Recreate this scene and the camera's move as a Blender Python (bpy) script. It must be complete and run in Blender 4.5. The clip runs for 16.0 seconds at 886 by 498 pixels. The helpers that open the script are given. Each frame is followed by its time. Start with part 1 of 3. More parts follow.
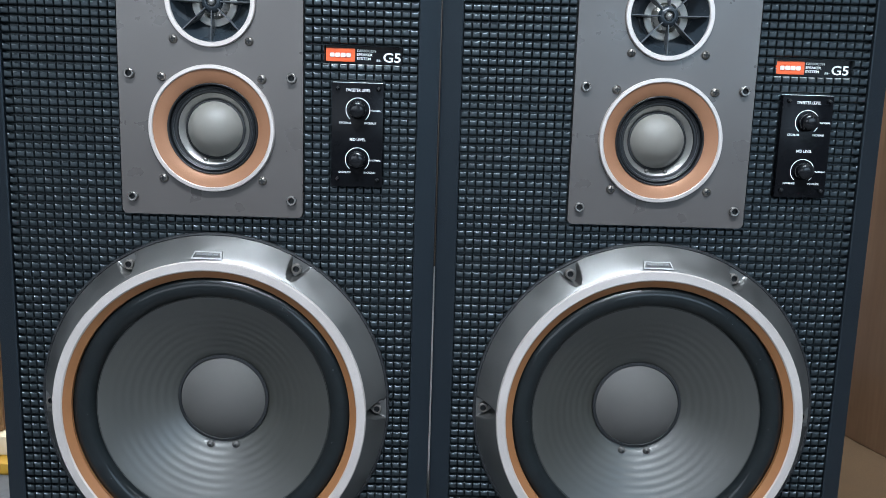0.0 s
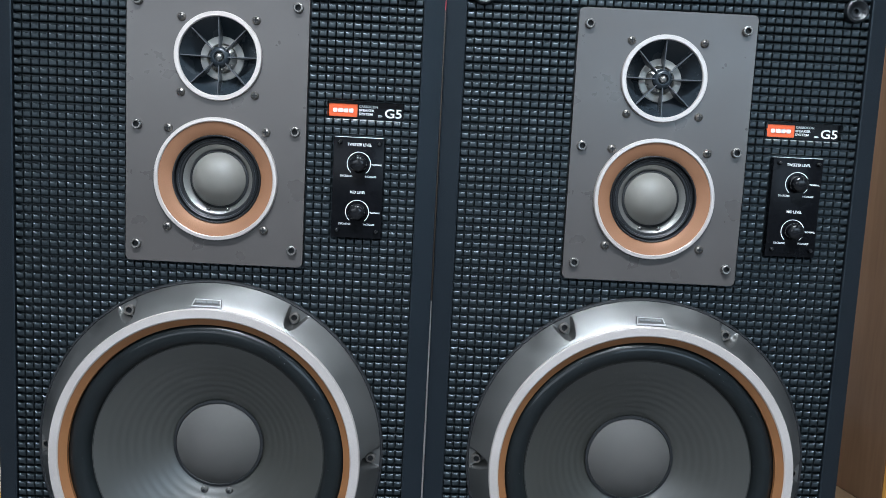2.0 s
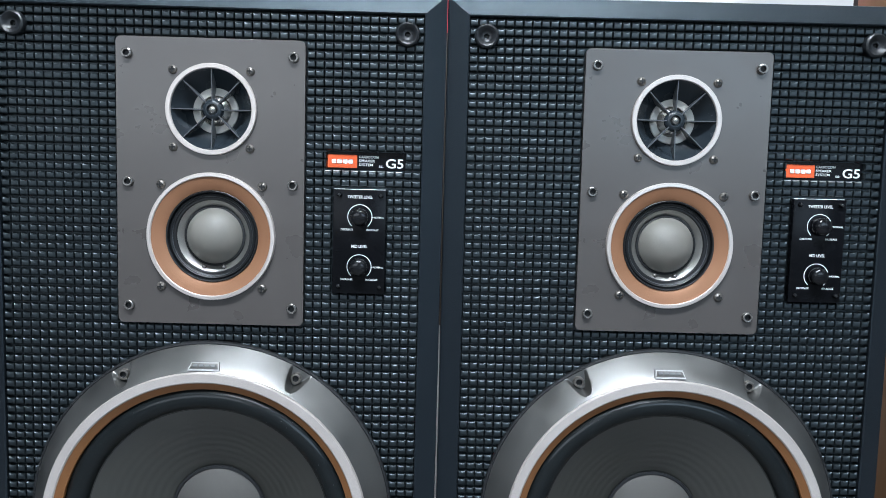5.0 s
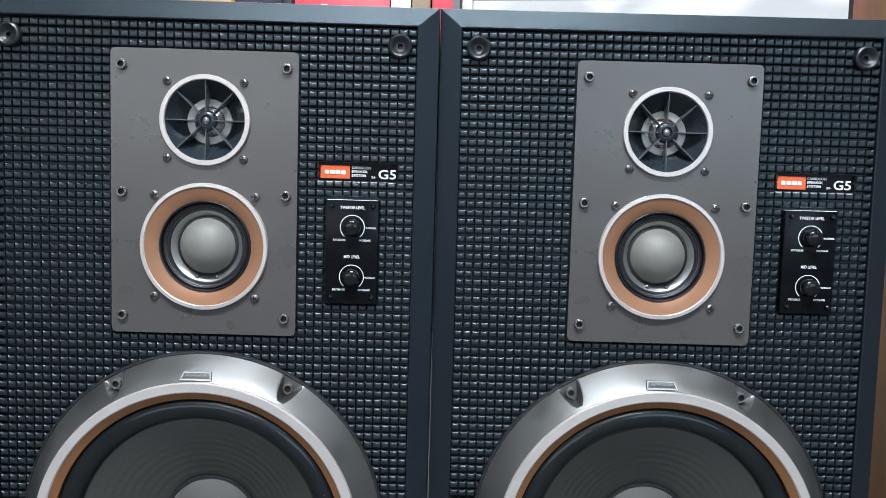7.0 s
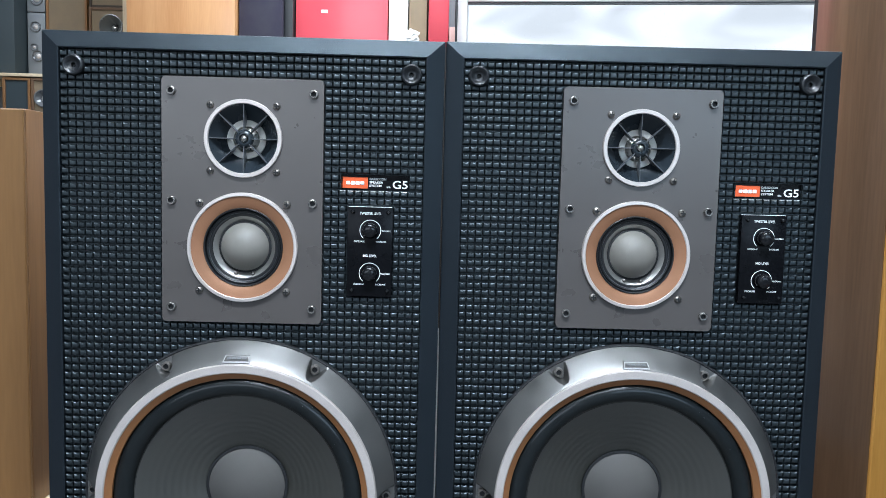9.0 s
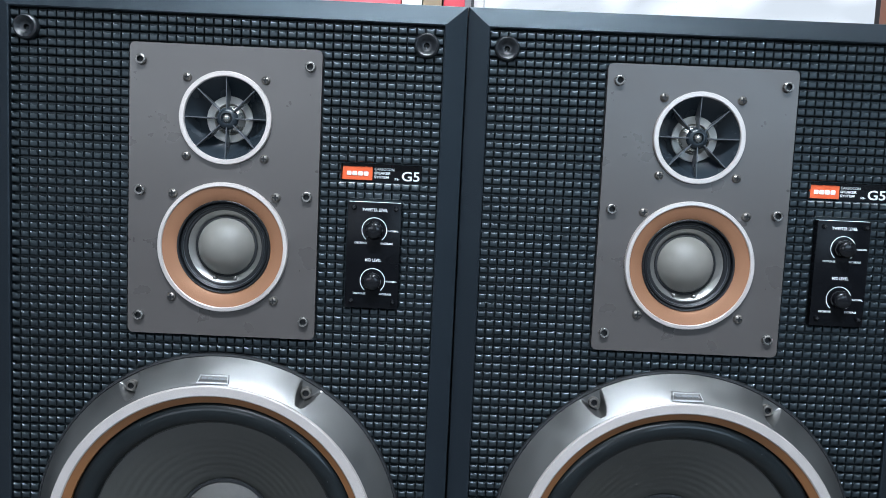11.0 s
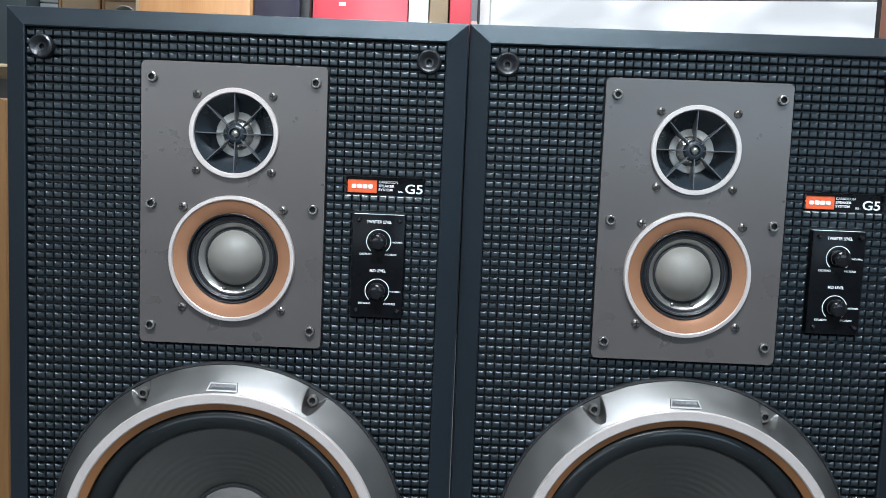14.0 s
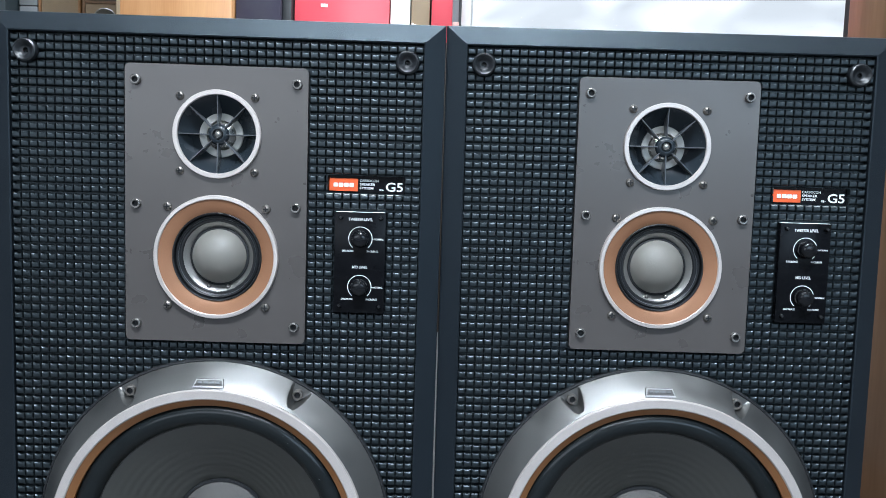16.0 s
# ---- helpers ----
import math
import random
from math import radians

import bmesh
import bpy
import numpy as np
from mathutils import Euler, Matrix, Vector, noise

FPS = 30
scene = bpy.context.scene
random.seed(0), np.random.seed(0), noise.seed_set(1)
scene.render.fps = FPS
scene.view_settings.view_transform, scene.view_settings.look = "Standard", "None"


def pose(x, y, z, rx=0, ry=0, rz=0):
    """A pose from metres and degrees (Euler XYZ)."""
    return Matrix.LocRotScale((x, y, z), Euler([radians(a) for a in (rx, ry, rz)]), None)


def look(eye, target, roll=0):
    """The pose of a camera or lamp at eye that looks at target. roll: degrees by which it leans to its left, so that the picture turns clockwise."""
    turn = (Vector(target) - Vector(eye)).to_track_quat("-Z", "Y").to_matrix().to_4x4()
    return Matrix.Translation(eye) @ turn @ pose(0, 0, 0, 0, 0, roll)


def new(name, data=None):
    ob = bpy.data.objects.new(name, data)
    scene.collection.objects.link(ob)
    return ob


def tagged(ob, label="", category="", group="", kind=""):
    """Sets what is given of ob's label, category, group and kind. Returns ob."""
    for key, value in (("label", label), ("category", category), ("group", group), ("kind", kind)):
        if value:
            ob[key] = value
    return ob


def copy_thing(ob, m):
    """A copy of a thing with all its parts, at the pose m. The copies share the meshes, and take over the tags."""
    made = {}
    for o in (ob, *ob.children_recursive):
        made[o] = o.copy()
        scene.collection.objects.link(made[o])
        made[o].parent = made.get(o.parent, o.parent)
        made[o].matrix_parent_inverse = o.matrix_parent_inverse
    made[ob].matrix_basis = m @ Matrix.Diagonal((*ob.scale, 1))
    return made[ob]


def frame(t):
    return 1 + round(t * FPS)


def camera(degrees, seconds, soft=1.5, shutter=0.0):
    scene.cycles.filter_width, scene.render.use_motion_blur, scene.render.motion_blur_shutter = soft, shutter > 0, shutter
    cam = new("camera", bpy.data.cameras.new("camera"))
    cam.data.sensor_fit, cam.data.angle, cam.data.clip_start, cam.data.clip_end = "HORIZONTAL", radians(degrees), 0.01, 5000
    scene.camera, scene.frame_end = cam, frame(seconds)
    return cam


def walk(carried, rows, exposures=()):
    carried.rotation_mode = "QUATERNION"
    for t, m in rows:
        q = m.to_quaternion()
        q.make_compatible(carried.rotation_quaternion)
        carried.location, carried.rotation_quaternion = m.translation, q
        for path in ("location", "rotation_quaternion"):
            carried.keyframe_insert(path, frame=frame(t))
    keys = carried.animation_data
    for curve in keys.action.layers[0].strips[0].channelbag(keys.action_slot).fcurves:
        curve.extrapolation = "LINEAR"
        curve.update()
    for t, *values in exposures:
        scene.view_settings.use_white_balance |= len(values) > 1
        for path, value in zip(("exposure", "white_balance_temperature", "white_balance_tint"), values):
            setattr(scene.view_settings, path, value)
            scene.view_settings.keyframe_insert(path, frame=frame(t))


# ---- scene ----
cam = camera(64.0, 16.0, soft=0.85)
PATH = [
    (0, (0.1879, -0.6278, 0.4493), (0.2274, 1.3502, 0.1566), 1.76),
    (0.5, (0.1857, -0.6338, 0.4535), (0.2231, 1.3478, 0.1853), 2.02),
    (1, (0.1833, -0.6358, 0.4651), (0.2335, 1.3482, 0.2177), 2.49),
    (1.5, (0.1864, -0.6364, 0.4703), (0.2323, 1.3506, 0.2475), 2.86),
    (2, (0.1886, -0.6362, 0.4714), (0.2287, 1.3522, 0.2597), 2.88),
    (2.5, (0.1860, -0.6376, 0.4754), (0.2456, 1.3518, 0.2780), 2.79),
    (3, (0.1822, -0.6341, 0.5119), (0.2294, 1.3560, 0.3196), 2.06),
    (3.5, (0.1771, -0.6222, 0.5098), (0.2188, 1.3680, 0.3160), 1.35),
    (4, (0.1839, -0.6072, 0.5016), (0.2272, 1.3844, 0.3235), 1.32),
    (4.5, (0.1860, -0.6049, 0.5020), (0.2141, 1.3872, 0.3269), 1.36),
    (7, (0.1953, -0.6070, 0.5047), (0.2137, 1.3874, 0.3562), 1.61),
    (7.5, (0.1909, -0.6079, 0.5086), (0.2104, 1.3861, 0.3549), 1.40),
    (8, (0.1859, -0.6218, 0.5160), (0.2085, 1.3727, 0.3684), 1.40),
    (8.5, (0.1870, -0.6685, 0.5184), (0.2174, 1.3260, 0.3732), 1.39),
    (9, (0.1827, -0.7041, 0.5155), (0.2190, 1.2892, 0.3564), 1.48),
    (9.5, (0.1858, -0.6638, 0.5189), (0.2263, 1.3276, 0.3379), 1.84),
    (10, (0.1829, -0.6118, 0.5171), (0.2115, 1.3811, 0.3513), 2.14),
    (12.5, (0.1757, -0.5879, 0.5089), (0.1817, 1.4038, 0.3271), 2.73),
    (13, (0.1773, -0.5922, 0.5070), (0.1836, 1.4009, 0.3404), 2.76),
    (13.5, (0.1807, -0.6030, 0.5143), (0.1745, 1.3910, 0.3590), 2.56),
    (14, (0.1822, -0.6074, 0.5217), (0.1698, 1.3858, 0.3578), 2.32),
    (14.5, (0.1875, -0.6122, 0.5236), (0.1777, 1.3814, 0.3636), 2.09),
    (15, (0.1937, -0.6431, 0.5296), (0.1913, 1.3515, 0.3816), 1.76),
    (15.5, (0.1867, -0.6297, 0.5218), (0.1978, 1.3639, 0.3621), 1.60),
    (16, (0.1872, -0.6231, 0.5195), (0.2146, 1.3701, 0.3577), 1.73),
]
walk(cam, [(t, look(eye, target, roll)) for t, eye, target, roll in PATH], [(0, 0.12, 6250, 10), (2, 0.04, 6290, 10), (4, 0.03, 6290, 10), (7, 0.03, 6440, 10), (8.2, 0.03, 6400, 10), (9, 0.03, 6150, 10), (10, 0.03, 6050, 10), (12.5, 0.03, 6450, 10), (13, 0.03, 6500, 10), (14.5, 0.03, 6350, 10), (16, 0.05, 6200, 10)])

# ---- world and light ----
world = bpy.data.worlds.new("sky")
scene.world = world
world.use_nodes = True
sky = world.node_tree.nodes.new("ShaderNodeTexSky")
sky.sky_type, sky.sun_disc = "NISHITA", False
sky.sun_elevation, sky.sun_rotation = radians(40), radians(160)
world.node_tree.nodes["Background"].inputs["Strength"].default_value = 0.08
world.node_tree.links.new(sky.outputs[0], world.node_tree.nodes["Background"].inputs["Color"])


def area_lamp(name, m, w, h, watts, colour):
    data = bpy.data.lights.new(name, "AREA")
    data.shape, data.size, data.size_y, data.energy, data.color = "RECTANGLE", w, h, watts, colour
    ob = new(name, data)
    ob.matrix_world = m
    return ob


CEILING = 2.4
TUBES = [(0.14, -1.2), (0.25, -2.3), (-1.5, 0.8), (2.0, -0.9), (0.2, 1.3)]
TUBE_WATTS = [104, 12, 18, 5, 72]
for (tx, ty), watts in zip(TUBES, TUBE_WATTS):
    area_lamp("tube_light", pose(tx, ty, CEILING - 0.115), 1.15, 0.16, watts, (0.855, 0.937, 1.0))
# daylight through two unseen windows behind the camera, assumed from sheen on the fronts
area_lamp("assumed_window_daylight", look((1.75, -3.32, 1.25), (1.6, 0, 1.0)), 2.0, 1.0, 14, (0.56, 0.80, 1.0))
area_lamp("assumed_window_daylight", look((-1.45, -3.32, 1.25), (-1.2, 0, 1.0)), 2.4, 1.0, 13, (0.88, 0.94, 1.0))


# ---- materials ----
def material(name, colour, rough=0.5, metal=0.0, vary=0.15, scale=40.0, fine=900.0, bump=0.15, stretch=(1, 1, 1), spec=0.5, coat=0.0, speck=None, rough_vary=0.15, depth=0.0006, tint=(1, 1, 1)):
    """Base colour with two scales of variation, uneven gloss and a fine relief."""
    m = bpy.data.materials.new(name)
    m.use_nodes = True
    nt = m.node_tree
    b = nt.nodes["Principled BSDF"]
    co = nt.nodes.new("ShaderNodeTexCoord")
    mp = nt.nodes.new("ShaderNodeMapping")
    mp.inputs["Scale"].default_value = stretch
    nt.links.new(co.outputs["Object"], mp.inputs["Vector"])
    big = nt.nodes.new("ShaderNodeTexNoise")
    big.inputs["Scale"].default_value, big.inputs["Detail"].default_value = scale, 5
    small = nt.nodes.new("ShaderNodeTexNoise")
    small.inputs["Scale"].default_value, small.inputs["Detail"].default_value = fine, 3
    for n in (big, small):
        nt.links.new(mp.outputs[0], n.inputs["Vector"])
    mix = nt.nodes.new("ShaderNodeMath")
    mix.operation = "ADD"
    nt.links.new(big.outputs[0], mix.inputs[0])
    nt.links.new(small.outputs[0], mix.inputs[1])
    ramp = nt.nodes.new("ShaderNodeMapRange")
    ramp.inputs[1].default_value, ramp.inputs[2].default_value = 0.6, 1.4
    ramp.inputs[3].default_value, ramp.inputs[4].default_value = 1 - vary, 1 + vary
    nt.links.new(mix.outputs[0], ramp.inputs[0])
    hue = nt.nodes.new("ShaderNodeHueSaturation")
    hue.inputs["Color"].default_value = (*colour, 1)
    nt.links.new(ramp.outputs[0], hue.inputs["Value"])
    out = hue.outputs[0]
    if speck:
        sp = nt.nodes.new("ShaderNodeTexVoronoi")
        sp.inputs["Scale"].default_value = speck[0]
        nt.links.new(co.outputs["Object"], sp.inputs["Vector"])
        less = nt.nodes.new("ShaderNodeMath")
        less.operation = "LESS_THAN"
        less.inputs[1].default_value = speck[1]
        nt.links.new(sp.outputs["Distance"], less.inputs[0])
        mx = nt.nodes.new("ShaderNodeMix")
        mx.data_type = "RGBA"
        nt.links.new(less.outputs[0], mx.inputs["Factor"])
        nt.links.new(out, mx.inputs[6])
        mx.inputs[7].default_value = (*speck[2], 1)
        out = mx.outputs[2]
    nt.links.new(out, b.inputs["Base Color"])
    rr = nt.nodes.new("ShaderNodeMapRange")
    rr.inputs[1].default_value, rr.inputs[2].default_value = 0.3, 0.7
    rr.inputs[3].default_value, rr.inputs[4].default_value = max(0.02, rough * (1 - rough_vary)), min(1, rough * (1 + rough_vary))
    nt.links.new(big.outputs[0], rr.inputs[0])
    nt.links.new(rr.outputs[0], b.inputs["Roughness"])
    b.inputs["Metallic"].default_value = metal
    b.inputs["Specular IOR Level"].default_value = spec
    b.inputs["Specular Tint"].default_value = (*tint, 1)
    b.inputs["Coat Weight"].default_value = coat
    if bump:
        bp = nt.nodes.new("ShaderNodeBump")
        bp.inputs["Strength"].default_value, bp.inputs["Distance"].default_value = bump, depth
        nt.links.new(small.outputs[0], bp.inputs["Height"])
        nt.links.new(bp.outputs[0], b.inputs["Normal"])
    return m


def wood(name, dark, light, rough=0.4, scale=9.0, axis=2, coat=0.0):
    """Veneer: long grain along one axis with wavy figure and fine pores."""
    m = bpy.data.materials.new(name)
    m.use_nodes = True
    nt = m.node_tree
    b = nt.nodes["Principled BSDF"]
    co = nt.nodes.new("ShaderNodeTexCoord")
    mp = nt.nodes.new("ShaderNodeMapping")
    s = [1.0, 1.0, 1.0]
    s[axis] = 0.07
    mp.inputs["Scale"].default_value = s
    nt.links.new(co.outputs["Object"], mp.inputs["Vector"])
    n1 = nt.nodes.new("ShaderNodeTexNoise")
    n1.inputs["Scale"].default_value, n1.inputs["Detail"].default_value, n1.inputs["Distortion"].default_value = scale, 8, 1.2
    n2 = nt.nodes.new("ShaderNodeTexNoise")
    n2.inputs["Scale"].default_value, n2.inputs["Detail"].default_value = scale * 28, 3
    for n in (n1, n2):
        nt.links.new(mp.outputs[0], n.inputs["Vector"])
    add = nt.nodes.new("ShaderNodeMath")
    add.operation = "MULTIPLY_ADD"
    add.inputs[1].default_value = 0.35
    nt.links.new(n2.outputs[0], add.inputs[0])
    nt.links.new(n1.outputs[0], add.inputs[2])
    ramp = nt.nodes.new("ShaderNodeValToRGB")
    ramp.color_ramp.elements[0].position, ramp.color_ramp.elements[1].position = 0.5, 0.9
    ramp.color_ramp.elements[0].color, ramp.color_ramp.elements[1].color = (*dark, 1), (*light, 1)
    nt.links.new(add.outputs[0], ramp.inputs[0])
    nt.links.new(ramp.outputs[0], b.inputs["Base Color"])
    b.inputs["Roughness"].default_value = rough
    b.inputs["Coat Weight"].default_value = coat
    bp = nt.nodes.new("ShaderNodeBump")
    bp.inputs["Strength"].default_value, bp.inputs["Distance"].default_value = 0.12, 0.001
    nt.links.new(n2.outputs[0], bp.inputs["Height"])
    nt.links.new(bp.outputs[0], b.inputs["Normal"])
    return m


def glowing(name, colour, strength):
    m = bpy.data.materials.new(name)
    m.use_nodes = True
    b = m.node_tree.nodes["Principled BSDF"]
    b.inputs["Base Color"].default_value = (*colour, 1)
    b.inputs["Emission Color"].default_value = (*colour, 1)
    b.inputs["Emission Strength"].default_value = strength
    return m


BAFFLE = material("moulded_black_board", (0.0055, 0.0080, 0.0096), 0.40, vary=0.08, scale=25, fine=1500, bump=0, spec=0.80, tint=(0.76, 0.90, 1.0))
VINYL = material("black_vinyl", (0.0110, 0.0145, 0.0190), 0.34, vary=0.15, scale=15, fine=1800, bump=0.3, spec=0.35, tint=(0.72, 0.89, 1.0))
GREY = material("warm_grey_enamel", (0.075, 0.0668, 0.0640), 0.30, vary=0.035, scale=30, fine=2500, bump=0, spec=0.95)
SILVER = material("satin_white_metal", (0.66, 0.598, 0.57), 0.36, 0.45, vary=0.12, scale=28, fine=1500, bump=0.1)
COPPER = material("copper_brown_anodised", (0.325, 0.155, 0.083), 0.44, 0.25, vary=0.08, scale=50, fine=1500, bump=0.1)
# darker copy of the copper finish, with the woofer ring's shade in the colour
COPPER_SHADED = material("shaded_copper_brown", (0.28, 0.120, 0.046), 0.4, 0.1, vary=0.1, scale=50, fine=1500, bump=0.1)
ALLOY = material("cast_alloy", (0.222, 0.220, 0.216), 0.39, 0.9, vary=0.10, scale=35, fine=1400, bump=0.08, rough_vary=0.25)
RUBBER = material("black_surround", (0.0065, 0.0092, 0.0105), 0.38, vary=0.3, scale=80, fine=800, bump=0.4, spec=0.18, coat=0.6, speck=(160.0, 0.045, (0.25, 0.27, 0.27)))
CONE = material("grey_paper_cone", (0.0208, 0.0210, 0.0160), 0.40, vary=0.12, scale=30, fine=1600, bump=0.12, spec=1.0)
CONE.node_tree.nodes["Principled BSDF"].inputs["IOR"].default_value = 1.74  # waxed paper
CAP = material("grey_dust_cap", (0.084, 0.080, 0.077), 0.7, vary=0.12, scale=40, fine=2200, bump=0.35)
DOME = material("grey_coated_dome", (0.200, 0.190, 0.172), 0.46, vary=0.08, scale=60, fine=2500, bump=0.3)
MIDCONE = material("silver_cone", (0.40, 0.392, 0.378), 0.42, 0.85, vary=0.14, scale=80, fine=1600, bump=0.2)
DARK = material("matt_black", (0.010, 0.011, 0.013), 0.55, vary=0.2, scale=40, fine=1200)
SOFTBLACK = material("satin_black_roll", (0.009, 0.010, 0.012), 0.42, vary=0.2, scale=60, fine=1500, bump=0.1)
GLOSS = material("glossy_black", (0.005, 0.0055, 0.007), 0.12, vary=0.2, scale=40, fine=1200, bump=0.08)
PLATE = material("black_control_plate", (0.004, 0.0045, 0.006), 0.24, vary=0.2, scale=60, fine=1500, bump=0.04, spec=0.16)
HORN = material("blue_black_horn", (0.018, 0.025, 0.032), 0.26, vary=0.15, scale=60, fine=1500, bump=0.05)
FIN = material("fin_plastic", (0.075, 0.082, 0.092), 0.30, vary=0.15, scale=60, fine=1500, bump=0.05)
STEEL = material("worn_steel", (0.28, 0.268, 0.256), 0.28, 0.85, vary=0.25, scale=300, fine=2500)
BRONZED = material("dulled_screw_steel", (0.22, 0.203, 0.187), 0.36, 0.8, vary=0.3, scale=300, fine=2500)
BRIGHT = material("bright_aluminium", (0.46, 0.45, 0.43), 0.28, 0.9, vary=0.1, scale=120, fine=1500)
PALEMETAL = material("pale_aluminium", (0.58, 0.57, 0.54), 0.42, 0.35, vary=0.1, scale=120, fine=1500)
# print, and the painted gleam on the control plate's upper edge
INK = material("white_print_and_gleam", (0.86, 0.88, 0.89), 0.5, vary=0.1, scale=400, fine=2500, bump=0)
PEG = material("black_rubber", (0.012, 0.014, 0.017), 0.34, vary=0.2, scale=80, fine=1500, bump=0.1)
ORANGE = material("orange_enamel", (0.78, 0.115, 0.03), 0.4, vary=0.06, scale=80, fine=1500, bump=0.05)

OAK = wood("light_oak_veneer", (0.44, 0.205, 0.078), (0.56, 0.295, 0.130), 0.35)
WALNUT = wood("walnut_veneer", (0.108, 0.060, 0.033), (0.188, 0.110, 0.065), 0.28, 7, coat=0.25)
ORANGEWOOD = wood("honey_veneer", (0.15, 0.070, 0.025), (0.24, 0.118, 0.045), 0.4, 8)
TAN = wood("tan_veneer", (0.155, 0.073, 0.024), (0.225, 0.115, 0.041), 0.45, 8)
AMBER = wood("amber_veneer", (0.36, 0.165, 0.030), (0.50, 0.255, 0.060), 0.35, 8)
PLINTH = wood("dark_brown_board", (0.022, 0.014, 0.007), (0.036, 0.022, 0.011), 0.6, 9, 0)
MATT_BROWN = material("matt_brown_filler", (0.060, 0.037, 0.020), 0.95, vary=0.2, scale=12, fine=700, bump=0.4, spec=0.08)
PALE = wood("pale_softwood", (0.50, 0.38, 0.24), (0.66, 0.54, 0.38), 0.6, 14)
CONEGREY = material("glossy_grey_cone", (0.13, 0.135, 0.14), 0.28, 0.2, vary=0.15, scale=30, fine=600)
HORNGREY = material("shiny_grey_horn", (0.17, 0.172, 0.165), 0.25, 0.4, vary=0.15, scale=30, fine=600)
RED = material("red_lacquer", (0.56, 0.060, 0.080), 0.35, vary=0.07, scale=4, fine=300, bump=0.08)
NAVY = material("navy_cloth", (0.021, 0.018, 0.033), 0.85, vary=0.25, scale=20, fine=700, bump=0.5)
CLOTH = material("brown_grille_cloth", (0.20, 0.145, 0.09), 0.9, vary=0.2, scale=20, fine=700, bump=0.5)
# lighter copy of the cast alloy, for the badge rim and painted edge glints
CASTLIGHT = material("lightened_cast_alloy", (0.42, 0.42, 0.42), 0.5, 0.3, vary=0.08, scale=60, fine=1400, bump=0.15)
GREYBOX = material("grey_speaker_face", (0.20, 0.21, 0.22), 0.5, vary=0.12, scale=20, fine=600)
TEAL = material("dark_teal_lacquer", (0.030, 0.042, 0.048), 0.4, vary=0.15, scale=6, fine=300)
WHITE = material("white_paint", (0.80, 0.80, 0.78), 0.4, vary=0.04, scale=5, fine=200, bump=0.1)
CEILWHITE = material("white_ceiling_paint", (0.74, 0.74, 0.72), 0.8, vary=0.05, scale=3, fine=120, bump=0.2, depth=0.002)
PLASTER = material("off_white_plaster", (0.32, 0.335, 0.35), 0.8, vary=0.08, scale=3, fine=120, bump=0.3, depth=0.002)
CONCRETE = material("grey_cement_floor", (0.074, 0.076, 0.078), 0.55, vary=0.2, scale=3, fine=90, bump=0.3, depth=0.002)
YELLOW = material("yellow_plastic", (0.40, 0.22, 0.02), 0.4, vary=0.1, scale=15, fine=400)
TUBE = glowing("lit_tube", (0.95, 0.98, 1.0), 6.0)


# ---- mesh helpers ----
def link_mesh(name, bm, mats, parent=None, label="", sharp=35):
    me = bpy.data.meshes.new(name)
    bm.normal_update()
    bm.to_mesh(me)
    bm.free()
    for mt in mats if isinstance(mats, (list, tuple)) else [mats]:
        me.materials.append(mt)
    me.polygons.foreach_set("use_smooth", [True] * len(me.polygons))
    me.set_sharp_from_angle(angle=radians(sharp))
    ob = new(name, me)
    if parent:
        ob.parent = parent
    if label:
        ob["label"] = label
    return ob


def part(name, bm, mats, parent, label="", sharp=35):
    return link_mesh(name, bm, mats, parent, label, sharp)


def box(x0, x1, y0, y1, z0, z1, bevel=0.0, seg=2, bm=None):
    b = bmesh.new()
    r = bmesh.ops.create_cube(b, size=1)
    bmesh.ops.scale(b, vec=(x1 - x0, y1 - y0, z1 - z0), verts=b.verts)
    bmesh.ops.translate(b, vec=((x0 + x1) / 2, (y0 + y1) / 2, (z0 + z1) / 2), verts=b.verts)
    if bevel:
        bmesh.ops.bevel(b, geom=b.edges[:], offset=bevel, segments=seg, affect="EDGES", profile=0.5)
    if bm is None:
        return b
    join(bm, b)
    return bm


def join(bm, b):
    me = bpy.data.meshes.new("join")
    b.to_mesh(me)
    b.free()
    bm.from_mesh(me)
    bpy.data.meshes.remove(me)


def lathe(profile, seg=96, cx=0.0, cz=0.0, bm=None, mats=None):
    """Turns a profile of (radius, y) about an axis along y. mats: a material index for each step."""
    bm = bm or bmesh.new()
    rings = []
    for r, y in profile:
        if r < 1e-6:
            rings.append([bm.verts.new((cx, y, cz))])
        else:
            rings.append([bm.verts.new((cx + r * math.cos(2 * math.pi * k / seg), y, cz + r * math.sin(2 * math.pi * k / seg))) for k in range(seg)])
    for i, (a, b) in enumerate(zip(rings, rings[1:])):
        for k in range(seg):
            j = (k + 1) % seg
            if len(a) == 1:
                f = bm.faces.new((a[0], b[k], b[j]))
            elif len(b) == 1:
                f = bm.faces.new((a[k], b[0], a[j]))
            else:
                f = bm.faces.new((a[k], b[k], b[j], a[j]))
            if mats:
                f.material_index = mats[i]
    bmesh.ops.recalc_face_normals(bm, faces=bm.faces[:])
    return bm


def dome_profile(r, base, height, n=14):
    """From the rim to the top of a cap of that height, towards -y."""
    big = (r * r + height * height) / (2 * height)
    top = math.asin(min(1, r / big)) if height <= r else math.pi - math.asin(r / big)
    return [(big * math.sin(top * (1 - k / n)), base - (big * math.cos(top * (1 - k / n)) - (big - height))) for k in range(n + 1)]


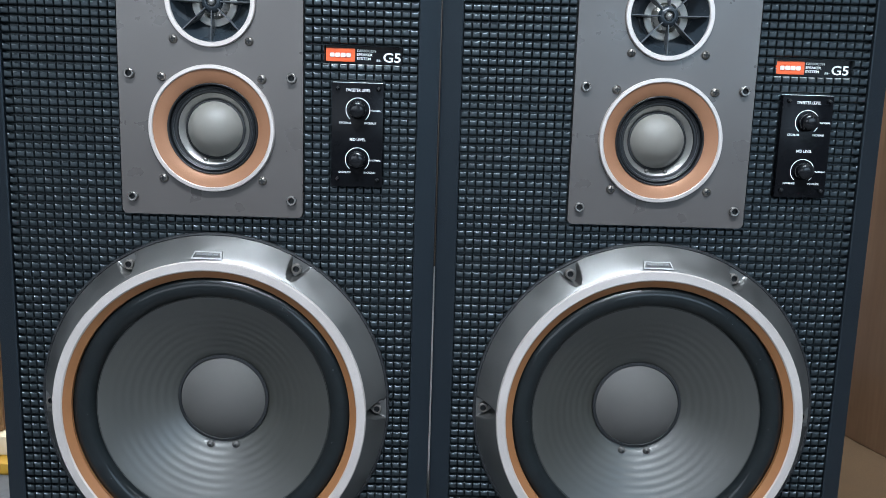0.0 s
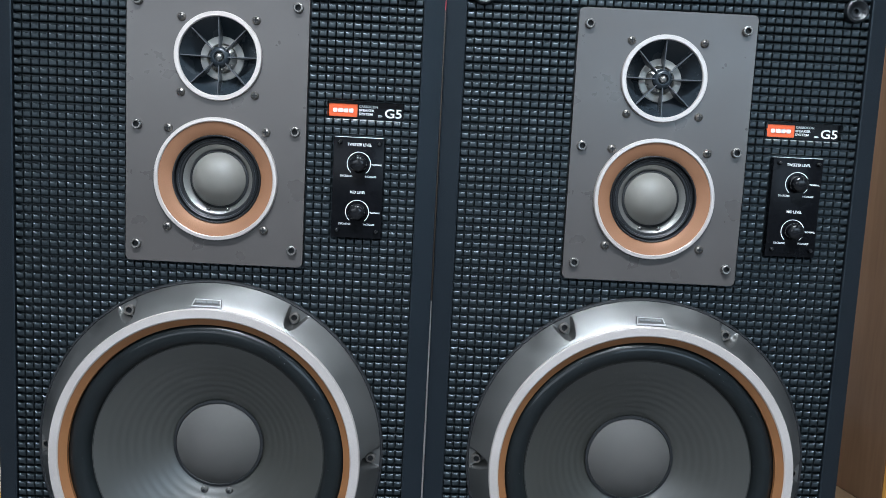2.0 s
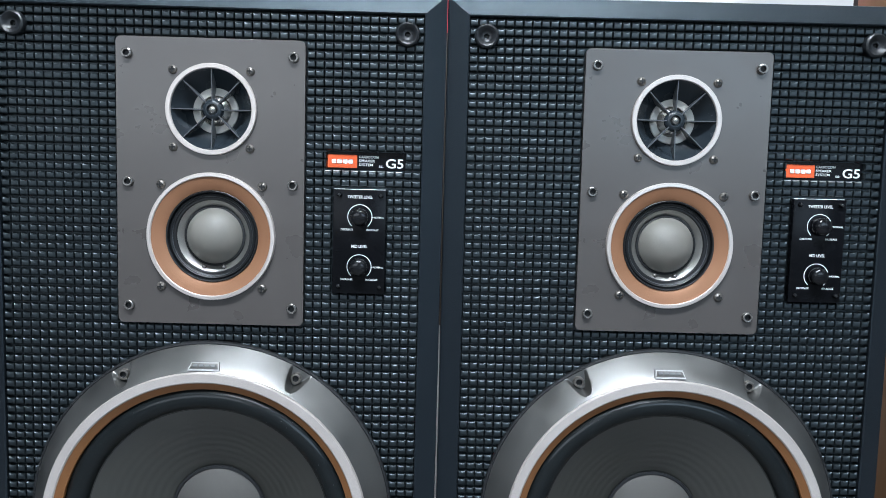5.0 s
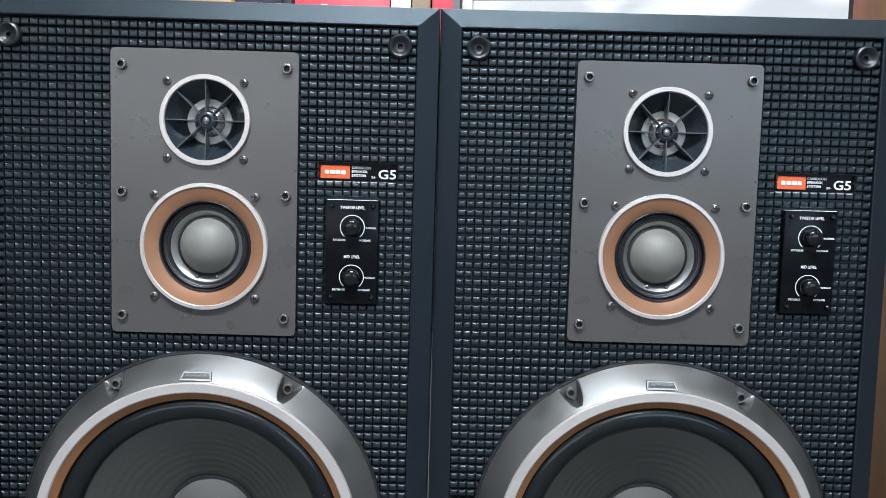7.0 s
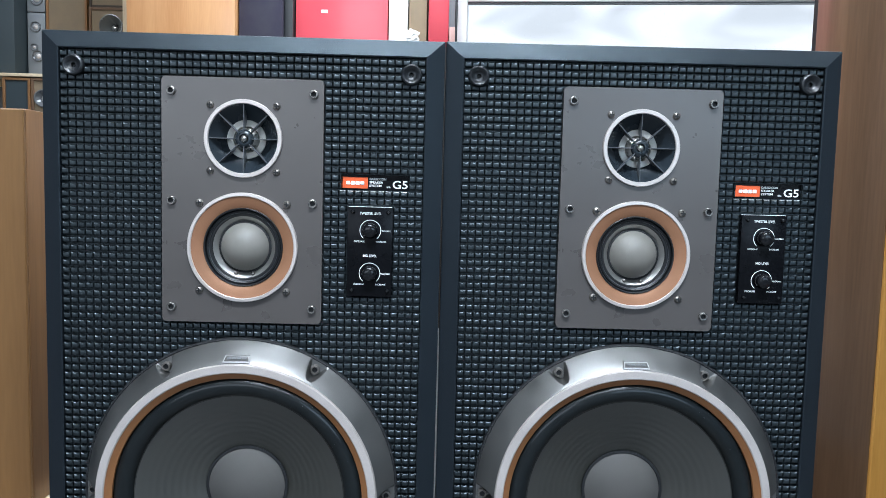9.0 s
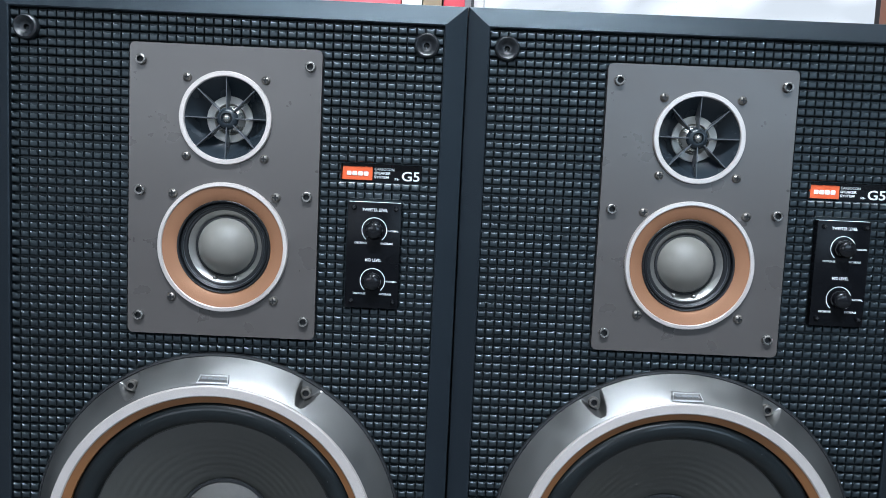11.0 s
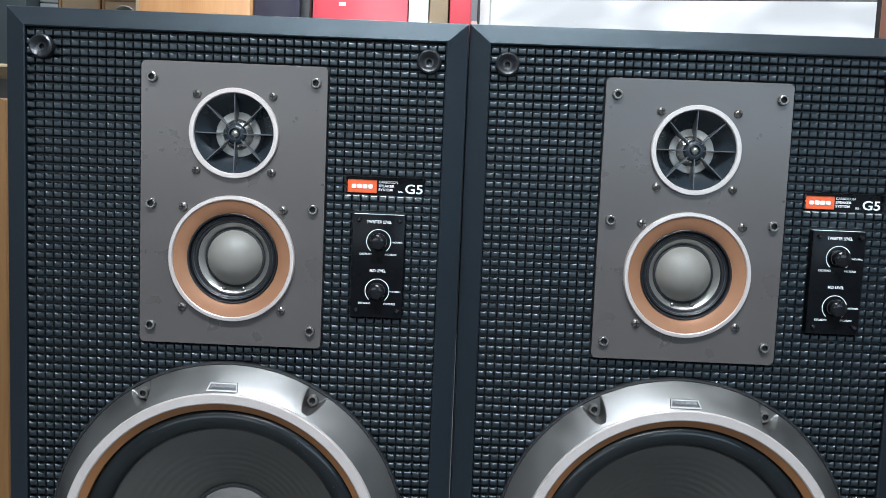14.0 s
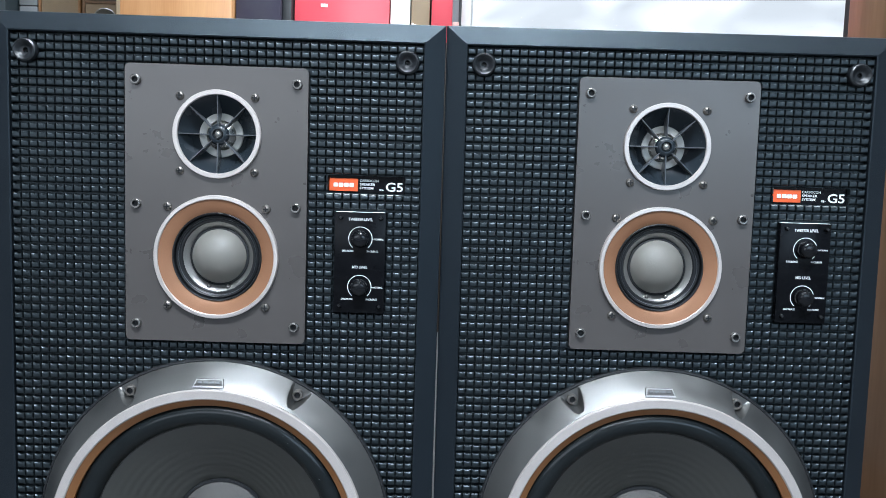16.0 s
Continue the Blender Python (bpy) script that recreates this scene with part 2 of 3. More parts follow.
def rounded(x0, x1, z0, z1, r, n=6):
    pts = []
    for cx, cz, a in ((x1 - r, z1 - r, 0), (x0 + r, z1 - r, 90), (x0 + r, z0 + r, 180), (x1 - r, z0 + r, 270)):
        for k in range(n + 1):
            t = radians(a + 90 * k / n)
            pts.append((cx + r * math.cos(t), cz + r * math.sin(t)))
    return pts


def circle(cx, cz, r, n=96):
    return [(cx + r * math.cos(2 * math.pi * k / n), cz + r * math.sin(2 * math.pi * k / n)) for k in range(n)]


def sheet(outline, holes, y0, y1, edge=0.0):
    """A flat board from y0 (front) to y1 (back) with holes through it."""
    bm = bmesh.new()
    loops = []
    for pts in (outline, *holes):
        vs = [bm.verts.new((x, y0, z)) for x, z in pts]
        loops.append([bm.edges.new((vs[i], vs[(i + 1) % len(vs)])) for i in range(len(vs))])
    bmesh.ops.triangle_fill(bm, edges=[e for l in loops for e in l], use_beauty=True, normal=(0, -1, 0))
    faces = bm.faces[:]
    g = bmesh.ops.extrude_face_region(bm, geom=faces)
    bmesh.ops.translate(bm, vec=(0, y1 - y0, 0), verts=[v for v in g["geom"] if isinstance(v, bmesh.types.BMVert)])
    bmesh.ops.recalc_face_normals(bm, faces=bm.faces[:])
    return bm


def lettering(text, cx, cz, y, width, height, parent, mat, name="lettering"):
    """Words as thin raised print, standing on the front."""
    cu = bpy.data.curves.new(name, "FONT")
    cu.body, cu.extrude, cu.resolution_u = text, 0.004, 3
    cu.offset = 0.013
    tmp = new(name, cu)
    bpy.context.view_layer.update()
    me = bpy.data.meshes.new_from_object(tmp.evaluated_get(bpy.context.evaluated_depsgraph_get()))
    bpy.data.objects.remove(tmp)
    xs, ys = [v.co.x for v in me.vertices], [v.co.y for v in me.vertices]
    x0, x1, z0, z1 = min(xs), max(xs), min(ys), max(ys)
    for v in me.vertices:
        v.co = Vector((cx + ((v.co.x - x0) / (x1 - x0) - 0.5) * width, y - v.co.z * 0.03, cz + ((v.co.y - z0) / (z1 - z0) - 0.5) * height))
    me.name = name
    me.materials.clear()
    me.materials.append(mat)
    ob = new(name, me)
    ob.parent = parent
    return ob


# ---- the room ----
def structure(name, bm, mat, label, category):
    return tagged(link_mesh(name, bm, mat), label, category, kind="structure")


X0, X1, Y0, Y1 = -3.2, 3.6, -3.4, 2.35
structure("floor", box(X0 - 0.2, X1 + 0.2, Y0 - 0.2, Y1 + 0.7, -0.15, 0), CONCRETE, "grey cement shop floor", "floor")
structure("ceiling", box(X0 - 0.2, X1 + 0.2, Y0 - 0.2, Y1 + 0.7, CEILING, CEILING + 0.12), CEILWHITE, "off-white plastered ceiling with tube lights", "ceiling")
structure("wall_west", box(X0 - 0.15, X0, Y0, Y1 + 0.42, 0, CEILING), PLASTER, "off-white plastered side wall", "wall")
structure("wall_east", box(X1, X1 + 0.15, Y0, Y1 - 0.42, 0, CEILING), PLASTER, "off-white plastered side wall", "wall")
# the back wall runs a little askew to the rest
ASKEW = pose(0.316, 2.35, 0) @ pose(0, 0, 0, 0, 0, -7.0) @ pose(-0.316, -2.35, 0)
WX0, WX1, WZ0, WZ1 = 0.275, 2.05, 0.72, 2.0
wall_north = structure("wall_north", sheet([(X0 - 0.2, 0), (X1 + 0.2, 0), (X1 + 0.2, CEILING), (X0 - 0.2, CEILING)], [[(WX0, WZ0), (WX1, WZ0), (WX1, WZ1), (WX0, WZ1)]], Y1, Y1 + 0.15), PLASTER, "off-white plastered wall with a wide window", "wall")
structure("wall_south", sheet([(X0 - 0.15, 0), (X1 + 0.15, 0), (X1 + 0.15, CEILING), (X0 - 0.15, CEILING)], [[(0.75, 0.75), (2.75, 0.75), (2.75, 1.75), (0.75, 1.75)], [(-2.65, 0.75), (-0.25, 0.75), (-0.25, 1.75), (-2.65, 1.75)]], Y0 - 0.15, Y0), PLASTER, "off-white plastered front wall with two assumed shop windows", "wall")

wall_north.matrix_world = ASKEW
# the window behind: white frame, rail, bright hazy pane
win = tagged(new("window_1"), "white framed window with hazy bright glass", "window", kind="structure")
win.matrix_world = ASKEW
part("window_frame", box(WX0, WX0 + 0.042, Y1 - 0.03, Y1 + 0.05, WZ0, WZ1, 0.004), WHITE, win)
part("window_frame", box(WX1 - 0.042, WX1, Y1 - 0.03, Y1 + 0.05, WZ0, WZ1, 0.004), WHITE, win)
part("window_frame", box(WX0 + 0.042, WX1 - 0.042, Y1 - 0.03, Y1 + 0.05, WZ1 - 0.05, WZ1, 0.004), WHITE, win)
part("window_sill", box(WX0 - 0.03, WX1 + 0.03, Y1 - 0.07, Y1 + 0.05, WZ0 - 0.03, WZ0, 0.004), WHITE, win)
part("rail", box(WX0 + 0.042, WX1 - 0.042, Y1 - 0.028, Y1 + 0.02, 1.312, 1.362, 0.005), WHITE, win)
part("seal", box(WX0 + 0.042, WX1 - 0.042, Y1 - 0.012, Y1 + 0.012, 1.306, 1.312), GREYBOX, win, "grey rubber seal")
glass = bpy.data.materials.new("hazy_glass")
glass.use_nodes = True
gb = glass.node_tree.nodes["Principled BSDF"]
gb.inputs["Transmission Weight"].default_value, gb.inputs["Roughness"].default_value, gb.inputs["IOR"].default_value = 1.0, 0.12, 1.1
gb.inputs["Base Color"].default_value = (0.96, 0.98, 1.0, 1)
for z0, z1 in ((WZ0, 1.306), (1.362, WZ1 - 0.05)):
    pane = part("pane", box(WX0 + 0.042, WX1 - 0.042, Y1 + 0.002, Y1 + 0.008, z0, z1), glass, win, "hazy glass pane")
    pane.visible_shadow = False
# bright distance outside the window; its grey smudges paint the glass's vague reflections
out = bpy.data.materials.new("bright_outside")
out.use_nodes = True
nt = out.node_tree
nt.nodes.remove(nt.nodes["Principled BSDF"])
em = nt.nodes.new("ShaderNodeEmission")
co = nt.nodes.new("ShaderNodeTexCoord")
ns = nt.nodes.new("ShaderNodeTexNoise")
ns.inputs["Scale"].default_value, ns.inputs["Detail"].default_value, ns.inputs["Distortion"].default_value = 2.0, 1.6, 0.5
shape = nt.nodes.new("ShaderNodeMapping")
shape.inputs["Scale"].default_value = (1.0, 1.0, 2.6)
rp = nt.nodes.new("ShaderNodeValToRGB")
rp.color_ramp.elements[0].position, rp.color_ramp.elements[1].position = 0.36, 0.54
rp.color_ramp.elements[0].color, rp.color_ramp.elements[1].color = (0.66, 0.70, 0.735, 1), (0.92, 0.96, 1.0, 1)
nt.links.new(co.outputs["Object"], shape.inputs["Vector"])
nt.links.new(shape.outputs[0], ns.inputs["Vector"])
nt.links.new(ns.outputs[0], rp.inputs[0])
nt.links.new(rp.outputs[0], em.inputs["Color"])
em.inputs["Strength"].default_value = 1.15
nt.links.new(em.outputs[0], nt.nodes["Material Output"].inputs["Surface"])
structure("backdrop", box(WX0 - 0.8, WX1 + 0.8, Y1 + 0.7, Y1 + 0.72, 0.2, 2.6), out, "bright hazy daylight outside the window", "backdrop").matrix_world = ASKEW


def tube_fitting(x, y):
    t = tagged(new("ceiling_light"), "white batten with a lit fluorescent tube on the ceiling", "ceiling light", "ceiling tube lights")
    t.location = (x, y, CEILING)
    part("housing", box(-0.62, 0.62, -0.05, 0.05, -0.06, 0, 0.006), WHITE, t)
    bm = lathe([(0, -0.6), (0.013, -0.6), (0.013, 0.6), (0, 0.6)], 16)
    bmesh.ops.rotate(bm, verts=bm.verts, cent=(0, 0, 0), matrix=Matrix.Rotation(radians(90), 3, "Z"))
    bmesh.ops.translate(bm, verts=bm.verts, vec=(0, 0, -0.085))
    part("tube", bm, TUBE, t, "lit fluorescent tube")
    return t


for tx, ty in TUBES:
    tube_fitting(tx, ty)


# ---- the two big loudspeakers ----
HW, INNER, TOP, INTOP, INBOT = 0.1961, 0.1775, 0.6628, 0.6455, 0.0190
WC, MC, TC = 0.2075, 0.4562, 0.5628     # heights of woofer, midrange and tweeter
PITCH = 0.00755
DX = 0.0009
WX, WR = 0.0012, WC - 0.0022


def square(x0, x1, z0, z1, dy, verts, faces, wide=0.0):
    """One raised square: flat face, worn edges, a rounded upper edge that dips in the middle. wide: more height for that edge."""
    k = len(verts)
    w = 1.4 + wide / 0.0009
    rings = ((0, 0, 0, 0.0060), (0, 0, 0, 0.0012 * w), (0.00010, 0.0002, 0.00014 * w, 0.00070 * w), (0.00022, 0.0005, 0.00040 * w, 0.00040 * w), (0.0004, 0.0008, 0.00070 * w, 0.00019 * w), (0.0006, 0.0011, 0.00105 * w, 0.00007 * w), (0.0010, 0.0018, 0.0016 * w, 0.0))
    for side, low, high, y in rings:
        a0, a1, c0, c1 = x0 + side, x1 - side, z0 + low, z1 - high
        y += dy if y < 0.004 else 0
        top = [(a1 + (a0 - a1) * u, y, c1 - 0.0008 * (1 - (2 * u - 1) ** 2)) for u in (0, 0.25, 0.5, 0.75, 1)]
        verts += [(a0, y, c0), (a1, y, c0), *top]
    last = 7 * (len(rings) - 1)
    for lv in range(0, last, 7):
        for e in range(7):
            n = (e + 1) % 7
            faces.append((k + lv + e, k + lv + n, k + lv + 7 + n, k + lv + 7 + e))
    faces.append(tuple(range(k + last, k + last + 7)))


def pydata(name, verts, faces):
    me = bpy.data.meshes.new(name)
    me.from_pydata(verts, [], faces)
    me.materials.append(BAFFLE)
    return me


def tile_field(covered, round_cover, board):
    """The moulded squares of the front board, cut back round the panels: single pieces beside the driver panel, the rest joined."""
    verts, faces, singles = [], [], []
    cols, rows = 47, 83
    x_start = -cols * PITCH / 2
    rnd = random.Random(5)
    for j in range(rows):
        for i in range(cols):
            x, z = x_start + (i + 0.5) * PITCH, INTOP - 0.0005 - (j + 0.5) * PITCH
            if any(math.hypot(x - cx, z - cz) < r for cx, cz, r in round_cover):
                continue
            x0, x1, z0, z1 = x - 0.00345, x + 0.00345, z - 0.0033, z + 0.0027
            gone = cut = False
            for a0, a1, c0, c1 in covered:
                if x1 <= a0 or x0 >= a1 or z1 <= c0 or z0 >= c1:
                    continue
                cut = True
                keep, side = max((a0 - x0, 0), (x1 - a1, 1), (c0 - z0, 2), (z1 - c1, 3))
                if keep < 0.0018:
                    gone = True
                    break
                x0, x1, z0, z1 = ((x0, a0, z0, z1), (a1, x1, z0, z1), (x0, x1, z0, c0), (x0, x1, c1, z1))[side]
            if gone:
                continue
            dy = rnd.uniform(-0.00004, 0.00004)
            below_strip = 0.0965 < x < 0.164 and 0.510 < z < 0.516
            if not cut and not below_strip and 0.084 < x and 0.395 < z < 0.625:
                singles.append((x, dy, z))
            else:
                square(x0, x1, z0, z1, dy, verts, faces, 0.0007 if below_strip else 0.0)
    grid = new("moulded_grid", pydata("moulded_grid", verts, faces))
    grid.parent = board
    tagged(grid, kind="stuff")
    verts, faces = [], []
    square(-0.00345, 0.00345, -0.0033, 0.0027, 0, verts, faces)
    piece = pydata("raised_square", verts, faces)
    for place in singles:
        ob = new("raised_square", piece)
        ob.parent = board
        ob.location = place


def basket_mesh():
    """Cast woofer frame: a sloping ring with six screw pockets that open outwards."""
    seg, steps = 1080, 22
    r_in, r_out = 0.1362, 0.1556
    bm = bmesh.new()
    rings = []
    for s in range(steps + 1):
        u = s / steps
        r = r_in + (r_out - r_in) * u
        ring = []
        for k in range(seg):
            a = 2 * math.pi * k / seg
            y = -0.0222 + 0.0208 * u ** 1.1
            d = (math.degrees(a) + 30) % 60 - 30
            side = abs(radians(d)) * r
            reach = (r - 0.1390) / (r_out - 0.1390)
            if reach > 0:
                wide = 0.0108 * reach ** 0.42
                t = min(1, max(0, (wide - side) / 0.0026))
                y += (max(y, -0.0012) - y) * t * t * (3 - 2 * t)
            ring.append(bm.verts.new((r * math.cos(a), y, r * math.sin(a))))
        rings.append(ring)
    rings.append([bm.verts.new((r_out * math.cos(2 * math.pi * k / seg), 0.006, r_out * math.sin(2 * math.pi * k / seg))) for k in range(seg)])
    for a, b in zip(rings, rings[1:]):
        for k in range(seg):
            j = (k + 1) % seg
            bm.faces.new((a[k], a[j], b[j], b[k]))
    bmesh.ops.recalc_face_normals(bm, faces=bm.faces[:])
    if sum(f.normal.y for f in bm.faces) > 0:
        bmesh.ops.reverse_faces(bm, faces=bm.faces[:])
    return bm


def cone_profile():
    pts = []
    n = 90
    for k in range(n + 1):
        u = k / n
        r = 0.1045 - (0.1045 - 0.040) * u
        y = -0.0126 + 0.0336 * u ** 1.08
        fade = min(1, max(0, (u - 0.04) / 0.35))
        wave = math.sin(u * 10 * 2 * math.pi) * 0.00010 * fade * (1 if u < 0.93 else 0)
        pts.append((r, y + wave))
    return pts


def bolt(parent, x, z, y, r=0.0042, cross=False):
    """Raised cap head with a hexagon socket, or a domed head with a cross slot. The shade in both is coloured in dark.
    """
    if cross:
        bm = lathe([(r, y + 0.003), (r, y - 0.0006), (r * 0.93, y - 0.0014), (r * 0.72, y - 0.0022), (r * 0.4, y - 0.0027), (0, y - 0.0029)], 24, x, z)
        # the slot's shade, put in as two thin dark bars on the head
        for w, h in ((r * 1.25, r * 0.32), (r * 0.32, r * 1.25)):
            b = box(x - w / 2, x + w / 2, y - 0.00305, y - 0.0012, z - h / 2, z + h / 2)
            for f in b.faces:
                f.material_index = 1
            join(bm, b)
    else:
        bm = lathe([(r, y + 0.003), (r, y - 0.0026), (r * 0.95, y - 0.0032), (r * 0.82, y - 0.0035), (r * 0.62, y - 0.0034), (r * 0.56, y - 0.0030), (r * 0.54, y - 0.0008), (0, y - 0.0006)], 24, x, z, mats=[0, 0, 0, 0, 0, 1, 1])
    return part("screw", bm, [BRONZED if cross else STEEL, DARK], parent)


def loudspeaker():
    sp = tagged(new("loudspeaker"), "large black three-way loudspeaker with moulded square front and grey driver panel", "loudspeaker", "pair of big loudspeakers")
    # cabinet shell behind the front
    bm = bmesh.new()
    D0, D1 = 0.0135, 0.30
    box(-HW, HW, D0, D1, TOP - 0.018, TOP, bm=bm)
    box(-HW, HW, D0, D1, 0, 0.018, bm=bm)
    box(-HW, -HW + 0.018, D0, D1, 0.018, TOP - 0.018, bm=bm)
    box(HW - 0.018, HW, D0, D1, 0.018, TOP - 0.018, bm=bm)
    box(-HW + 0.018, HW - 0.018, D1 - 0.018, D1, 0.018, TOP - 0.018, bm=bm)
    part("cabinet", bm, VINYL, sp)
    # mitred, chamfered border round the front
    corners = [(-1, 1), (1, 1), (1, -1), (-1, -1)]
    ox = [(-HW, TOP), (HW, TOP), (HW, 0), (-HW, 0)]
    ix = [(-INNER, INTOP), (INNER, INTOP), (INNER, INBOT), (-INNER, INBOT)]
    for k in range(4):
        n = (k + 1) % 4
        bm = bmesh.new()
        prof = []
        for e in (k, n):
            o, i = Vector(ox[e]), Vector(ix[e])
            m = i.lerp(o, 0.06)
            m2 = i.lerp(o, 0.97)
            prof.append([bm.verts.new((p[0], y, p[1])) for p, y in ((o, 0.0135), (o, 0.0046), (m2, 0.0033), (m, -0.0022), (i, -0.0016), (i, 0.0135))])
        a, b = prof
        for j in range(6):
            q = (j + 1) % 6
            bm.faces.new((a[j], a[q], b[q], b[j]))
        bm.faces.new(a)
        bm.faces.new(b)
        bmesh.ops.recalc_face_normals(bm, faces=bm.faces[:])
        part("front_border", bm, VINYL, sp, sharp=25)
    # front board: groove floor and squares
    px, pz0, pz1 = 0.0788, 0.3808, 0.6214
    board = part("front_board", sheet([(-INNER, INBOT), (INNER, INBOT), (INNER, INTOP), (-INNER, INTOP)], [circle(0, WC, 0.150), [(-px + 0.004, pz0 + 0.004), (px - 0.004, pz0 + 0.004), (px - 0.004, pz1 - 0.004), (-px + 0.004, pz1 - 0.004)]], 0.0058, 0.0135), BAFFLE, sp, "black moulded board with a grid of raised squares")
    bx0, bx1, bz0, bz1 = 0.0968, 0.1638, 0.5160, 0.5312
    cx0, cx1, cz0, cz1 = 0.1036, 0.1484, 0.4103, 0.4994
    tile_field([(-px - 0.0012, px + 0.0012, pz0 - 0.0012, pz1 + 0.0012), (bx0, bx1, bz0, bz1), (cx0 - 0.0006, cx1 + 0.0006, cz0 - 0.0006, cz1 + 0.0006)], [(0, WC, 0.1525)], board)
    # grey driver panel
    pn = part("driver_panel", sheet(rounded(-px, px, pz0, pz1, 0.0045), [circle(DX, MC, 0.0508), circle(DX, TC, 0.0350)], -0.0018, 0.0036), GREY, sp, "warm grey metal panel")
    mod = pn.modifiers.new("edge", "BEVEL")
    mod.width, mod.segments, mod.limit_method, mod.angle_limit = 0.0007, 2, "ANGLE", radians(50)
    for x in (-0.0690, 0.0693):
        for z in (0.6072, 0.5010, 0.3960):
            bolt(pn, x, z, -0.0018, 0.0043)
    for dx in (-0.0322, 0.0322):
        for dz in (-0.032, 0.032):
            bolt(pn, DX + dx, TC + dz, -0.0018, 0.0037, True)
    for dx in (-0.0428, 0.0428):
        for dz in (-0.0435, 0.0432):
            bolt(pn, DX + dx, MC + dz, -0.0018, 0.0039, True)
    # tweeter
    tw = part("tweeter", lathe([(0.0345, -0.0040), (0.0335, -0.0028), (0.030, 0.0015), (0.026, 0.0055), (0.0225, 0.0085), (0.0192, 0.0105), (0.0192, 0.0125)], 96, DX, TC), HORN, sp, "blue-black horn of the tweeter")
    part("trim_ring", lathe([(0.0380, -0.0018), (0.0380, -0.0044), (0.0375, -0.0050), (0.0343, -0.0050), (0.0337, -0.0043), (0.0336, 0.0)], 128, DX, TC), SILVER, tw, "satin white metal ring")
    part("throat_ring", lathe([(0.0193, 0.0112), (0.0193, 0.0095), (0.0188, 0.0090), (0.0132, 0.0098), (0.0128, 0.0125)], 96, DX, TC), PALEMETAL, tw, "pale aluminium ring")
    part("dome", lathe(dome_profile(0.0128, 0.0120, 0.006), 64, DX, TC), BRIGHT, tw, "bright metal dome")
    bm = lathe([(0.0030, 0.0050), (0.0080, 0.0040), (0.0092, 0.0026), (0.0090, 0.0012), (0.0076, -0.0004), (0.0058, -0.0014), (0.0048, -0.0014), (0.0042, -0.0006), (0.0040, 0.0012), (0, 0.0014)], 48, DX, TC)
    part("hub", bm, HORN, tw)
    part("pin", lathe(dome_profile(0.0036, 0.0008, 0.0034), 32, DX, TC), BRIGHT, tw, "small bright metal ball")
    for k in range(8):
        a = radians(45 * k)
        bm = bmesh.new()
        outline = [(0.0065, -0.0004), (0.012, -0.0012), (0.031, -0.0030), (0.0335, -0.0030), (0.030, 0.0022), (0.024, 0.0080), (0.0185, 0.0100), (0.0070, 0.0030)]
        front = [bm.verts.new((r, y, -0.0004)) for r, y in outline]
        back = [bm.verts.new((r, y, 0.0004)) for r, y in outline]
        bm.faces.new(front)
        bm.faces.new(back[::-1])
        for j in range(len(outline)):
            q = (j + 1) % len(outline)
            bm.faces.new((front[j], back[j], back[q], front[q]))
        bmesh.ops.recalc_face_normals(bm, faces=bm.faces[:])
        bmesh.ops.rotate(bm, verts=bm.verts, cent=(0, 0, 0), matrix=Matrix.Rotation(-a, 3, "Y"))
        bmesh.ops.translate(bm, verts=bm.verts, vec=(DX, 0, TC))
        part("fin", bm, FIN, tw)
    # midrange
    md = part("midrange", lathe([(0.0506, -0.0052), (0.0496, -0.0049), (0.0468, -0.0042), (0.0440, -0.0034), (0.0412, -0.0024), (0.0392, -0.0014), (0.0388, 0.0030)], 128, DX, MC), COPPER, sp, "copper-brown dished plate of the midrange")
    part("trim_ring", lathe([(0.0541, -0.0018), (0.0541, -0.0052), (0.0536, -0.0060), (0.0510, -0.0062), (0.0504, -0.0056), (0.0502, -0.0040)], 144, DX, MC), SILVER, md, "satin white metal ring")
    part("clamp_rim", lathe([(0.0390, 0.0020), (0.0390, -0.0022), (0.0384, -0.0027), (0.0376, -0.0024), (0.0372, -0.0010), (0.0371, 0.0020)], 128, DX, MC), SOFTBLACK, md, "thin black clamping rim")
    part("surround", lathe([(0.0373, 0.0012), (0.0366, 0.0000), (0.0356, -0.0005), (0.0346, 0.0000), (0.0338, 0.0008), (0.0330, 0.0014), (0.0318, 0.0014), (0.0309, 0.0022), (0.0305, 0.0034)], 128, DX, MC), SOFTBLACK, md)
    part("seam", lathe([(0.0345, 0.0006), (0.0342, -0.0002), (0.0339, 0.0003), (0.0337, 0.0014)], 128, DX, MC), FIN, md, "thin grey glued seam")
    part("cone", lathe([(0.0318, 0.0022), (0.0310, 0.0024), (0.0304, 0.0029), (0.0290, 0.0042), (0.0274, 0.0058), (0.0258, 0.0077), (0.0244, 0.0097)], 128, DX, MC), MIDCONE, md, "silver-grey cone")
    part("glue_ring", lathe([(0.0262, 0.0072), (0.0258, 0.0062), (0.0244, 0.0058), (0.0234, 0.0072)], 96, DX, MC), DARK, md)
    part("dome", lathe([(0.0238, 0.0080), (0.0240, 0.0060)] + dome_profile(0.0238, 0.0056, 0.0150, 20), 96, DX, MC), DOME, md, "grey coated dome")
    for dx in (-0.0085, 0.0085):
        part("terminal", lathe(dome_profile(0.0020, 0.0050, 0.0026, 6), 16, DX + dx, MC - 0.0266), STEEL, md)
    # woofer
    bm = basket_mesh()
    bmesh.ops.translate(bm, verts=bm.verts, vec=(0.0008, 0, WC))
    wf = part("woofer", bm, ALLOY, sp, "cast alloy woofer frame with screw pockets", sharp=28)
